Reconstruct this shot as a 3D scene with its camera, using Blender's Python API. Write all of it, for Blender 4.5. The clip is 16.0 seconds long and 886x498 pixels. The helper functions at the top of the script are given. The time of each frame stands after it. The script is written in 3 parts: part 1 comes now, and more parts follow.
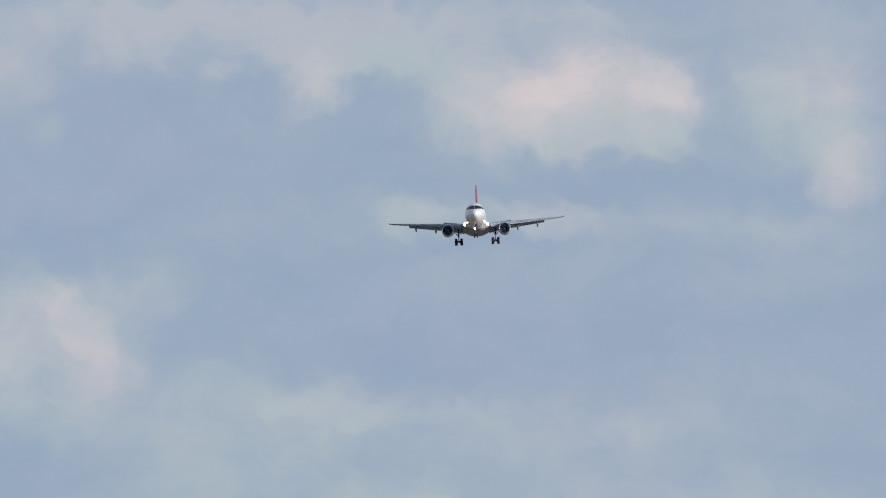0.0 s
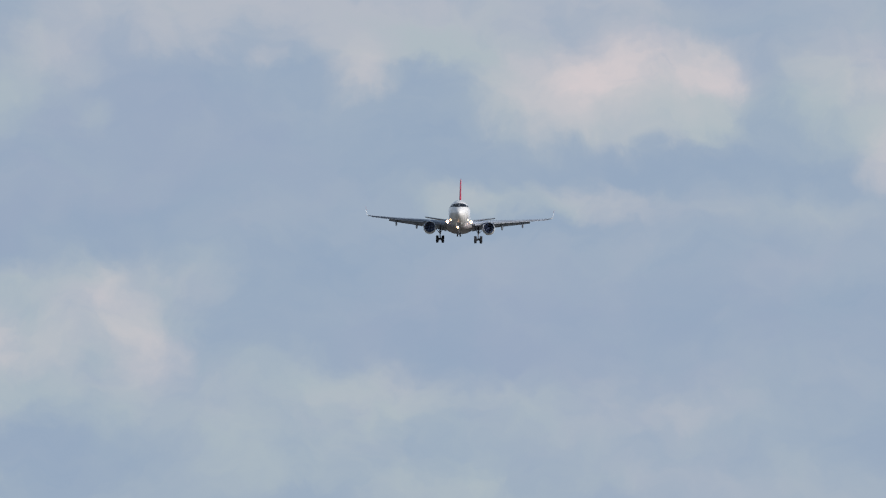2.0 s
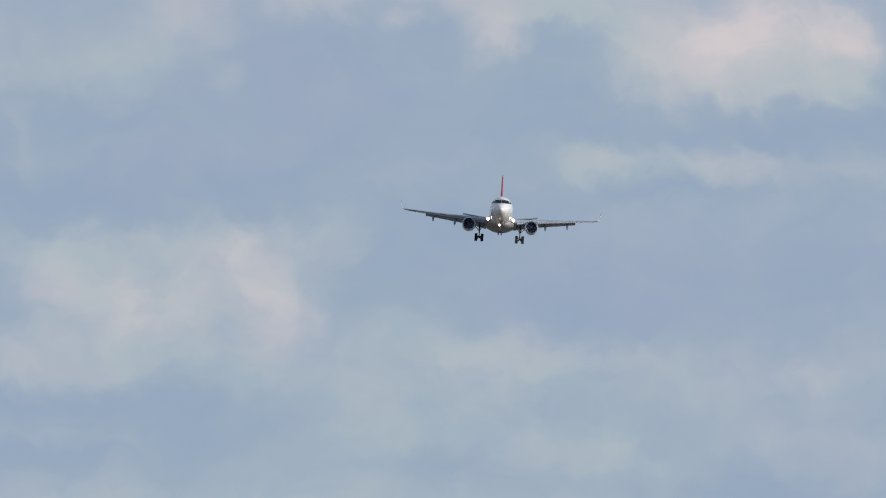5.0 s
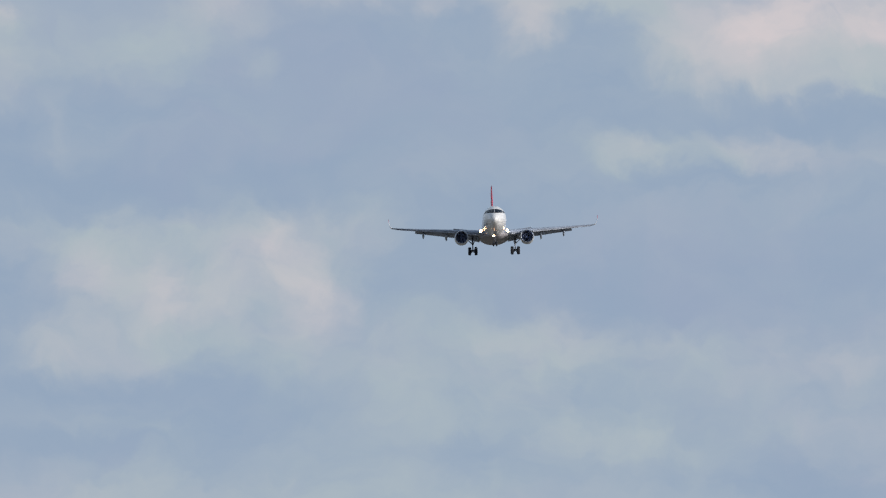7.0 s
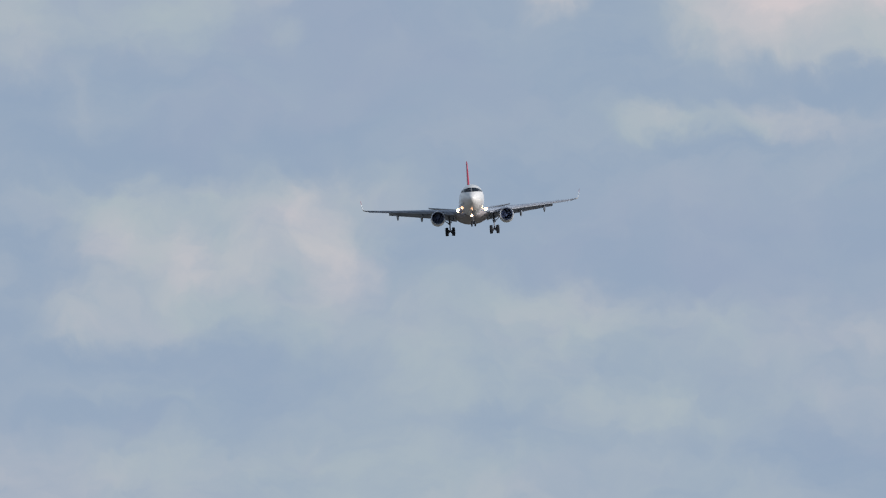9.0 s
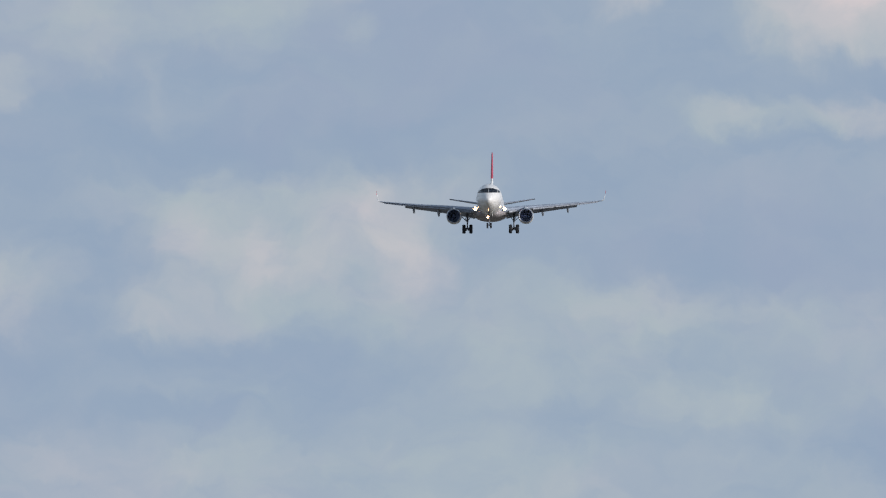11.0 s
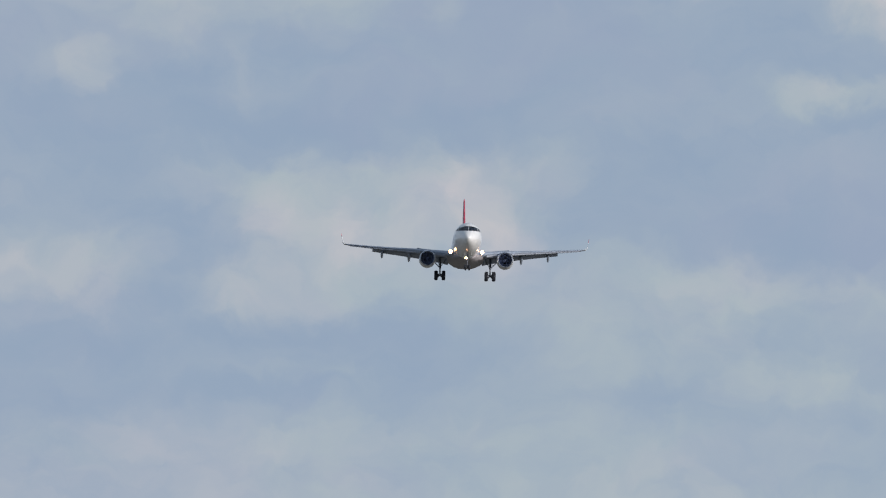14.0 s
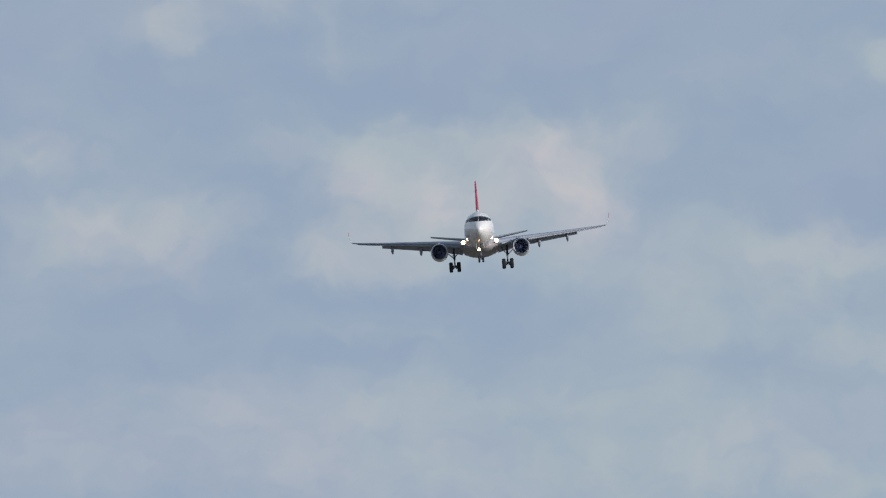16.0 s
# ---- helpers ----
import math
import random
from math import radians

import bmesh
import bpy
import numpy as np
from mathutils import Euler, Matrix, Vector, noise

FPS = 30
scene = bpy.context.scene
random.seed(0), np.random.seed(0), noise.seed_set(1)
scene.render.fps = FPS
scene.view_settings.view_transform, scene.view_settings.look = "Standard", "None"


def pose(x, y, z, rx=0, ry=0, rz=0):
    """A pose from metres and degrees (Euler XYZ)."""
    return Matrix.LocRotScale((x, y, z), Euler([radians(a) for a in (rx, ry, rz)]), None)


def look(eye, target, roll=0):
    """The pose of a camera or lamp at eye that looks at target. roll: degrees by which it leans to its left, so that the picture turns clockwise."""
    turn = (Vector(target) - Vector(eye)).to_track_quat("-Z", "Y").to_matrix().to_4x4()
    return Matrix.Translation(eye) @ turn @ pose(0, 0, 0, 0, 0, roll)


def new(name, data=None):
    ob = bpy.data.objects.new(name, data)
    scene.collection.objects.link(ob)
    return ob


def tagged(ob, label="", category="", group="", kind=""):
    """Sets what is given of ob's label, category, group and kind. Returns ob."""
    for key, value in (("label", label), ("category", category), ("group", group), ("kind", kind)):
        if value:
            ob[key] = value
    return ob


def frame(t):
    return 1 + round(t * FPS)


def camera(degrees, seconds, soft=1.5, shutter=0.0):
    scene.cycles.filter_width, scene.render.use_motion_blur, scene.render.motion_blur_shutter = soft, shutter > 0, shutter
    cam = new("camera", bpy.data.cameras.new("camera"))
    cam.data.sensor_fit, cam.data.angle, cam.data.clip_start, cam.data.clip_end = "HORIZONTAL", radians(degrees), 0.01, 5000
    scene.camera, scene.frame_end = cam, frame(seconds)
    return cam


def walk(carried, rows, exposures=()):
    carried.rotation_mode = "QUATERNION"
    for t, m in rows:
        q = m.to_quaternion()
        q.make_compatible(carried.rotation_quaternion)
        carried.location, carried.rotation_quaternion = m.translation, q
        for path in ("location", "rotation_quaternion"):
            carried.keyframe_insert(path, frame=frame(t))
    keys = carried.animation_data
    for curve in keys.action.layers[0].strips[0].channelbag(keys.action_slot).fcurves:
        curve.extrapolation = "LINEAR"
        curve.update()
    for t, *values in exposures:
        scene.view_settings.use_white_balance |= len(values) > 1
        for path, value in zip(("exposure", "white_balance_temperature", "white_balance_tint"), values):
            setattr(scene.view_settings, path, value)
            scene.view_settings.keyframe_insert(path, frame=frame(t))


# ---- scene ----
# A regional jet on final approach under broken cloud. World: y runs along the approach, away from the viewer.
cam = camera(2.1907, 16.0, soft=1.2)
CAMERA_ROWS = [
    (0, pose(0, 0, 1.7, 91.9850, 0, 2.7800)),
    (0.5, pose(0, 0, 1.7, 92.0032, 0, 2.8135)),
    (1, pose(0, 0, 1.7, 91.9724, 0, 2.8457)),
    (1.5, pose(0, 0, 1.7, 91.9571, 0, 2.8638)),
    (2, pose(0, 0, 1.7, 91.9501, 0, 2.8960)),
    (2.5, pose(0, 0, 1.7, 91.9571, 0, 2.9253)),
    (3, pose(0, 0, 1.7, 91.9473, 0, 2.9491)),
    (3.5, pose(0, 0, 1.7, 91.9137, 0, 3.0399)),
    (4, pose(0, 0, 1.7, 91.8872, 0, 3.1098)),
    (4.2, pose(0, 0, 1.7, 91.8746, 0, 3.1391)),
    (6.3, pose(0, 0, 1.7, 91.8495, 0, 3.2872)),
    (6.5, pose(0, 0, 1.7, 91.8495, 0, 3.2928)),
    (7, pose(0, 0, 1.7, 91.8257, 0, 3.3110)),
    (7.5, pose(0, 0, 1.7, 91.7978, 0, 3.3347)),
    (8, pose(0, 0, 1.7, 91.7782, 0, 3.3166)),
    (8.5, pose(0, 0, 1.7, 91.7544, 0, 3.3557)),
    (9, pose(0, 0, 1.7, 91.7475, 0, 3.3697)),
    (9.2, pose(0, 0, 1.7, 91.7516, 0, 3.3669)),
    (11.3, pose(0, 0, 1.7, 91.7307, 0, 3.5625)),
    (11.5, pose(0, 0, 1.7, 91.7279, 0, 3.5541)),
    (12, pose(0, 0, 1.7, 91.7489, 0, 3.5639)),
    (12.5, pose(0, 0, 1.7, 91.7475, 0, 3.6240)),
    (13, pose(0, 0, 1.7, 91.7447, 0, 3.5988)),
    (13.5, pose(0, 0, 1.7, 91.7349, 0, 3.6226)),
    (14, pose(0, 0, 1.7, 91.6860, 0, 3.7665)),
    (14.5, pose(0, 0, 1.7, 91.6748, 0, 3.8518)),
    (15, pose(0, 0, 1.7, 91.6538, 0, 3.8643)),
    (15.5, pose(0, 0, 1.7, 91.6259, 0, 3.9104)),
    (16, pose(0, 0, 1.7, 91.5979, 0, 3.9873)),
]
walk(cam, CAMERA_ROWS, exposures=[(0.0, 0.025), (8.0, 0.005), (16.0, -0.02)])

# ---- light: hazy low sun behind the viewer's right shoulder, broken cloud layer ----
SUN_ELEVATION, SUN_AZIMUTH = 14.0, 120.0  # degrees; azimuth clockwise from +y
SKY_EL, SKY_AZ = 1.985, 2.78  # direction in which the cloud map is centred
UNIT = 0.002439  # radians for one unit of the cloud map

sun = new("sun", bpy.data.lights.new("sun", "SUN"))
sun.data.energy, sun.data.angle, sun.data.color = 3.4, radians(2.0), (1.0, 0.94, 0.88)
sa, se = radians(SUN_AZIMUTH), radians(SUN_ELEVATION)
sun.matrix_world = look((0, 0, 0), (-math.sin(sa) * math.cos(se), -math.cos(sa) * math.cos(se), -math.sin(se)))


class Nodes:
    """Short-hand for building a node tree."""

    def __init__(self, tree):
        self.tree = tree
        tree.nodes.clear()

    def add(self, kind):
        return self.tree.nodes.new(kind)

    def mapping(self, vector, location=(0, 0, 0), rotation=(0, 0, 0), scale=(1, 1, 1)):
        n = self.add("ShaderNodeMapping")
        n.vector_type = "TEXTURE"
        self.link(vector, n.inputs["Vector"])
        n.inputs["Location"].default_value, n.inputs["Rotation"].default_value = location, rotation
        n.inputs["Scale"].default_value = scale
        return n.outputs[0]

    def link(self, out, into):
        self.tree.links.new(out, into)

    def feed(self, socket, value):
        if isinstance(value, bpy.types.NodeSocket):
            self.link(value, socket)
        else:
            socket.default_value = value

    def math(self, op, a, b=0.0, clamp=False):
        n = self.add("ShaderNodeMath")
        n.operation, n.use_clamp = op, clamp
        self.feed(n.inputs[0], a)
        self.feed(n.inputs[1], b)
        return n.outputs[0]

    def vmath(self, op, a, b=(0, 0, 0)):
        n = self.add("ShaderNodeVectorMath")
        n.operation = op
        self.feed(n.inputs[0], a)
        self.feed(n.inputs[1], b)
        return n.outputs["Value"] if op == "LENGTH" else n.outputs["Vector"]

    def ramp(self, value, a, b, c=0.0, d=1.0, smooth=True):
        n = self.add("ShaderNodeMapRange")
        n.interpolation_type = "SMOOTHSTEP" if smooth else "LINEAR"
        for socket, v in zip(n.inputs, (value, a, b, c, d)):
            self.feed(socket, v)
        return n.outputs[0]

    def noise(self, vector, scale, detail=3.0, rough=0.5, colour=False):
        n = self.add("ShaderNodeTexNoise")
        self.feed(n.inputs["Vector"], vector)
        n.inputs["Scale"].default_value, n.inputs["Detail"].default_value = scale, detail
        n.inputs["Roughness"].default_value = rough
        return n.outputs["Color" if colour else "Fac"]

    def mix(self, fac, a, b):
        n = self.add("ShaderNodeMix")
        n.data_type = "RGBA"
        self.feed(n.inputs[0], fac)
        self.feed(n.inputs[6], a)
        self.feed(n.inputs[7], b)
        return n.outputs[2]


def build_sky():
    world = bpy.data.worlds.new("sky")
    scene.world = world
    world.use_nodes = True
    g = Nodes(world.node_tree)
    ray = g.add("ShaderNodeTexCoord").outputs["Generated"]
    sky = g.add("ShaderNodeTexSky")
    sky.sky_type, sky.sun_disc = "NISHITA", False
    sky.sun_elevation, sky.sun_rotation = radians(SUN_ELEVATION), radians(SUN_AZIMUTH)
    turned = g.mapping(ray, rotation=(radians(SKY_EL), 0, radians(SKY_AZ)), scale=(UNIT, UNIT, UNIT))
    parts = g.add("ShaderNodeSeparateXYZ")
    g.link(turned, parts.inputs[0])
    flat = g.add("ShaderNodeCombineXYZ")
    g.link(parts.outputs["X"], flat.inputs["X"])
    g.link(parts.outputs["Z"], flat.inputs["Y"])
    p = flat.outputs[0]

    # two scales of turbulence push the outlines of the clouds about
    def warp(p, scale, amount, detail):
        n = g.vmath("SUBTRACT", g.noise(p, scale, detail, 0.55, True), (0.5, 0.5, 0.5))
        return g.vmath("ADD", p, g.vmath("MULTIPLY", n, (amount, amount, 0.0)))

    q = warp(warp(p, 0.45, 1.2, 2.0), 1.7, 0.85, 5.0)

    def cloud_field(clouds):
        total, at = 0.0, q
        for k, (x, y, rx, ry, weight) in enumerate(clouds):
            if k % 16 == 15:  # dense cloud nudges the next ones a little
                lift = g.add("ShaderNodeCombineXYZ")
                g.link(g.math("MULTIPLY", total, 0.004), lift.inputs["Y"])
                at = g.vmath("ADD", q, lift.outputs[0])
            place = g.mapping(at, location=(x, y, 0), scale=(rx, ry, 1))
            one = g.ramp(g.vmath("LENGTH", place), 1.45, 0.1, 0.0, weight)
            total = g.math("ADD", total, one)
        return total

    # x, y, half width, half height, density: the grey cloud bodies, then their sunlit tops
    body = []
    body.append((2.26, 2.56, 2.70, 1.15, 0.8))
    body.append((2.76, 2.01, 2.10, 0.65, 0.55))
    body.append((3.66, 2.81, 1.00, 0.85, 0.55))
    body.append((0.56, 2.51, 1.10, 0.75, 0.6))
    body.append((0.46, 3.16, 1.00, 0.55, 0.5))
    body.append((-0.84, 3.46, 1.10, 0.40, 0.6))
    body.append((-1.84, 3.71, 2.20, 0.60, 0.65))
    body.append((6.36, 2.56, 1.50, 1.20, 0.85))
    body.append((7.26, 1.56, 1.00, 0.75, 0.5))
    body.append((6.76, 3.91, 1.40, 0.50, 0.35))
    body.append((-2.39, 3.06, 0.85, 0.85, 0.85))
    body.append((2.16, 4.11, 3.00, 0.45, 0.5))
    body.append((-3.99, 3.03, 0.34, 0.22, 0.5))
    body.append((-4.74, 3.49, 0.45, 0.42, 0.5))
    body.append((-5.76, 3.49, 0.65, 0.42, 0.6))
    body.append((-7.99, 3.16, 1.20, 0.80, 0.75))
    body.append((-9.34, 2.36, 1.20, 0.75, 0.65))
    body.append((-6.99, 2.19, 0.32, 0.28, 0.5))
    body.append((-10.62, 1.11, 0.36, 0.52, 0.35))
    body.append((-11.74, 2.41, 1.50, 1.10, 0.65))
    body.append((-11.54, 3.21, 0.70, 0.50, 0.4))
    body.append((-5.34, 4.21, 3.00, 0.50, 0.55))
    body.append((-0.49, 0.67, 0.72, 0.42, 0.8))
    body.append((1.31, 0.59, 1.70, 0.38, 0.75))
    body.append((4.66, 0.43, 3.30, 0.45, 0.5))
    body.append((-8.24, -1.59, 2.10, 1.20, 0.6))
    body.append((-9.94, -1.49, 1.30, 1.00, 0.55))
    body.append((-6.14, -1.59, 0.95, 0.95, 0.6))
    body.append((-6.34, -0.51, 1.60, 0.48, 0.55))
    body.append((-4.99, -0.84, 0.60, 0.60, 0.45))
    body.append((-9.64, -0.79, 2.60, 0.42, 0.5))
    body.append((-9.14, -2.74, 2.50, 0.70, 0.65))
    body.append((-10.69, -2.84, 0.55, 0.50, 0.4))
    body.append((-6.94, -2.79, 1.10, 0.60, 0.35))
    body.append((-3.94, -3.04, 2.60, 1.20, 0.6))
    body.append((-2.04, -2.64, 1.20, 0.80, 0.38))
    body.append((2.96, -2.94, 4.80, 0.75, 0.38))
    body.append((3.36, -3.14, 0.70, 0.36, 0.25))
    body.append((-0.84, -4.64, 2.50, 0.75, 0.45))
    body.append((-5.34, -4.59, 1.70, 0.60, 0.35))
    body.append((-12.84, -5.59, 4.20, 0.70, 0.28))
    body.append((-6.84, -5.44, 5.20, 0.80, 0.36))
    body.append((-1.64, -6.19, 4.80, 0.90, 0.42))
    body.append((-5.84, -6.89, 9.00, 0.80, 0.45))
    body.append((4.66, -4.39, 3.80, 0.80, 0.35))
    body.append((-0.84, -4.09, 6.00, 0.70, 0.3))
    body.append((-13.34, 1.20, 0.75, 0.46, 0.8))
    body.append((-13.34, -2.49, 1.10, 0.85, 0.6))
    body.append((-13.04, -2.24, 1.00, 0.70, 0.35))
    body.append((-15.04, -2.49, 1.40, 0.95, 0.65))
    body.append((-15.84, -1.07, 0.95, 0.45, 0.85))
    body.append((-14.74, -1.04, 0.20, 0.18, 0.3))
    body.append((-15.64, -6.49, 1.60, 0.80, 0.3))
    body.append((-9.84, -4.27, 2.00, 0.20, 0.2))
    body.append((-14.24, 2.21, 2.50, 0.60, 0.3))
    body.append((-3.50, 3.95, 5.50, 0.95, 0.5))
    body.append((-10.00, -6.20, 7.00, 1.20, 0.33))
    body.append((-2.00, -2.60, 2.00, 0.55, 0.22))
    body.append((-0.20, -3.20, 2.40, 0.80, 0.25))
    lit = []
    lit.append((2.76, 3.06, 1.70, 0.60, 0.75))
    lit.append((2.76, 2.41, 1.70, 0.70, 0.3))
    lit.append((1.16, 2.51, 1.20, 0.70, 0.45))
    lit.append((4.01, 2.76, 0.50, 0.40, 0.4))
    lit.append((-2.39, 2.91, 0.55, 0.55, 0.3))
    lit.append((7.16, 1.41, 0.70, 0.60, 0.45))
    lit.append((6.66, 2.81, 1.00, 0.70, 0.35))
    lit.append((-6.69, -1.24, 0.80, 0.70, 0.5))
    lit.append((-5.99, -1.99, 0.65, 0.60, 0.46))
    lit.append((-7.64, -1.59, 0.45, 0.90, 0.22))
    lit.append((-8.59, -2.05, 0.85, 0.50, 0.34))
    lit.append((-9.94, -1.49, 0.60, 0.50, 0.29))
    lit.append((-8.84, -1.49, 0.50, 0.45, 0.25))
    lit.append((-14.99, -2.24, 0.65, 0.45, 0.22))
    lit.append((-11.69, 3.16, 0.40, 0.35, 0.25))
    lit.append((-0.49, 0.71, 0.45, 0.28, 0.15))
    lit.append((-16.04, -6.09, 1.00, 0.70, 0.11))
    # bands of open blue between the cloud layers
    gaps = []
    gaps.append((3.50, 1.25, 3.60, 0.42, 0.9))
    gaps.append((-5.00, 1.10, 3.20, 0.85, 0.5))
    gaps.append((-8.50, 0.25, 3.60, 0.60, 0.8))
    gaps.append((-2.40, -1.90, 2.40, 0.45, 0.5))
    gaps.append((3.80, -1.40, 4.20, 0.75, 0.55))
    gaps.append((-9.60, -3.50, 2.40, 0.36, 0.8))
    gaps.append((-13.40, -3.85, 3.00, 0.50, 0.8))
    gaps.append((-11.20, -4.55, 2.60, 0.30, 0.7))
    gaps.append((-12.40, 0.20, 3.20, 0.60, 0.7))
    gaps.append((-3.40, -0.75, 1.80, 0.55, 0.3))
    blue = g.math("MINIMUM", cloud_field(gaps), 1.0)
    grain = g.noise(g.vmath("MULTIPLY", q, (0.75, 1.1, 0.0)), 1.1, 5.0, 0.55)
    grey = g.math("MULTIPLY", cloud_field(body), g.ramp(grain, 0.28, 0.70, 0.6, 1.45, False))
    grey = g.math("MULTIPLY", grey, g.ramp(blue, 0.0, 1.0, 1.0, 0.35))
    # thin uneven veil between and over the larger clouds
    mottle = g.noise(g.vmath("MULTIPLY", q, (0.8, 1.0, 0.0)), 0.75, 4.0, 0.5)
    grey = g.math("ADD", grey, g.ramp(mottle, 0.42, 0.72, 0.0, 0.28))
    grey = g.ramp(grey, -0.1, 1.3, 0.0, 0.98)
    warm = g.math("MULTIPLY", cloud_field(lit), g.ramp(grain, 0.25, 0.7, 0.5, 1.4, False))

    # the same layer goes on over the rest of the sky
    side = g.ramp(g.vmath("LENGTH", p), 18.0, 60.0)
    rest = g.noise(g.vmath("MULTIPLY", ray, (3.0, 3.0, 9.0)), 1.6, 6.0, 0.55)
    rest = g.math("MULTIPLY", side, g.ramp(rest, 0.42, 0.66))
    veil = g.noise(g.vmath("MULTIPLY", q, (0.4, 1.0, 0.0)), 0.6, 6.0, 0.6)

    haze = g.mix(g.math("MULTIPLY", g.ramp(veil, 0.3, 0.7), g.math("SUBTRACT", 1.0, blue)), HAZE_DEEP, HAZE_PALE)
    drift = g.noise(g.vmath("MULTIPLY", q, (0.5, 0.9, 0.0)), 0.28, 4.0, 0.6, True)
    hues = g.add("ShaderNodeSeparateColor")
    g.link(drift, hues.inputs[0])
    haze = g.mix(g.ramp(hues.outputs[0], 0.45, 0.70, 0.0, 0.5), haze, HAZE_MAUVE)
    cool = g.mix(g.ramp(hues.outputs[1], 0.38, 0.62), CLOUD_GREY, CLOUD_COOL)
    tone = g.mix(g.math("ADD", grey, rest, True), haze, cool)
    tone = g.mix(g.math("MULTIPLY", warm, 1.0, True), tone, CLOUD_WARM)
    clear = g.add("ShaderNodeBackground")
    clear.inputs["Strength"].default_value = 0.1
    g.link(sky.outputs[0], clear.inputs["Color"])
    clouded = g.add("ShaderNodeBackground")
    g.link(tone, clouded.inputs["Color"])
    # haze hides the clear sky near the horizon and thins out overhead
    height = g.add("ShaderNodeSeparateXYZ")
    g.link(ray, height.inputs[0])
    thick = g.math("MAXIMUM", g.ramp(height.outputs["Z"], 0.12, 0.7, 1.0, 0.35), rest)
    both = g.add("ShaderNodeMixShader")
    g.feed(both.inputs[0], thick)
    g.link(clear.outputs[0], both.inputs[1])
    g.link(clouded.outputs[0], both.inputs[2])
    g.link(both.outputs[0], g.add("ShaderNodeOutputWorld").inputs["Surface"])


HAZE_DEEP, HAZE_PALE, HAZE_MAUVE = (0.288, 0.377, 0.507, 1), (0.340, 0.418, 0.522, 1), (0.325, 0.382, 0.515, 1)
CLOUD_GREY, CLOUD_COOL, CLOUD_WARM = (0.448, 0.480, 0.546, 1), (0.415, 0.486, 0.529, 1), (0.630, 0.580, 0.600, 1)
build_sky()


# ---- materials ----
def material(name, colour, rough=0.5, metal=0.0, coat=0.0, grain=0.06, scale=2.0, relief=0.0, streak=(1, 1, 1), second=None):
    """Painted or bare surface with broad stains and fine grain at real size."""
    m = bpy.data.materials.new(name)
    m.use_nodes = True
    g = Nodes(m.node_tree)
    at = g.vmath("MULTIPLY", g.add("ShaderNodeTexCoord").outputs["Object"], streak)
    broad, fine = g.noise(at, scale, 4.0), g.noise(at, scale * 14, 3.0)
    dark = (*[c * (1 - 3 * grain) for c in (second or colour)], 1)
    tone = g.mix(g.ramp(broad, 0.35, 0.75), (*colour, 1), dark)
    tone = g.mix(g.ramp(fine, 0.3, 0.8, 0.0, 0.5), tone, (*[min(1, c * (1 + grain)) for c in colour], 1))
    b = g.add("ShaderNodeBsdfPrincipled")
    g.link(tone, b.inputs["Base Color"])
    g.feed(b.inputs["Roughness"], g.ramp(fine, 0.2, 0.8, rough * 0.85, min(1, rough * 1.15), False))
    b.inputs["Metallic"].default_value, b.inputs["Coat Weight"].default_value = metal, coat
    b.inputs["Coat Roughness"].default_value = 0.12
    if relief:
        bump = g.add("ShaderNodeBump")
        bump.inputs["Distance"].default_value = relief
        g.link(fine, bump.inputs["Height"])
        g.link(bump.outputs[0], b.inputs["Normal"])
    g.link(b.outputs[0], g.add("ShaderNodeOutputMaterial").inputs["Surface"])
    return m


def glow(name, colour, strength):
    m = bpy.data.materials.new(name)
    m.use_nodes = True
    g = Nodes(m.node_tree)
    e = g.add("ShaderNodeEmission")
    e.inputs["Color"].default_value, e.inputs["Strength"].default_value = (*colour, 1), strength
    g.link(e.outputs[0], g.add("ShaderNodeOutputMaterial").inputs["Surface"])
    return m


WHITE = material("white_paint", (0.78, 0.78, 0.79), 0.32, coat=0.5, grain=0.03, scale=0.6, streak=(1, 0.3, 1))
BELLY = material("belly_grey_paint", (0.33, 0.31, 0.33), 0.5, grain=0.08, scale=0.8, streak=(1, 0.25, 1))
# wing and flap grey is tinted blue to stand in for distance haze
WING = material("wing_hazed_grey_paint", (0.29, 0.34, 0.43), 0.42, grain=0.06, scale=0.8, streak=(1, 0.3, 1))
FLAP = material("flap_hazed_grey_paint", (0.28, 0.32, 0.40), 0.5, grain=0.08, scale=1.2)
SLAT = material("grey_slat_paint", (0.25, 0.275, 0.33), 0.5, metal=0.1, grain=0.05, scale=1.5)
RED = material("red_tail_paint", (0.50, 0.014, 0.055), 0.4, coat=0.2, grain=0.05, scale=0.7)
LIP = material("polished_inlet_metal", (0.50, 0.54, 0.62), 0.42, metal=1.0, grain=0.03)
NACELLE = material("nacelle_paint", (0.70, 0.71, 0.73), 0.35, coat=0.4, grain=0.04)
# fan, inlet, steel and tyre colours also carry the blue of the haze
DARKMETAL = material("hazed_fan_metal", (0.15, 0.18, 0.28), 0.75, metal=0.05, grain=0.1)
INLET = material("hazed_inlet_lining", (0.24, 0.28, 0.39), 0.6, grain=0.08)
STEEL = material("hazed_gear_steel", (0.13, 0.14, 0.17), 0.45, metal=0.4, grain=0.08, scale=4)
TYRE = material("hazed_tyre_rubber", (0.014, 0.017, 0.026), 0.9, grain=0.1, scale=5, relief=0.004)
GLASS = material("cockpit_glass", (0.018, 0.028, 0.05), 0.16, coat=0.3, grain=0.03)
REFLECTOR = material("lamp_reflector", (0.75, 0.72, 0.68), 0.35, metal=0.9, grain=0.02)
EXHAUST = material("exhaust_metal", (0.20, 0.17, 0.15), 0.45, metal=0.8, grain=0.1)
LAMP = glow("landing_lamp", (1.0, 0.52, 0.27), 15.0)
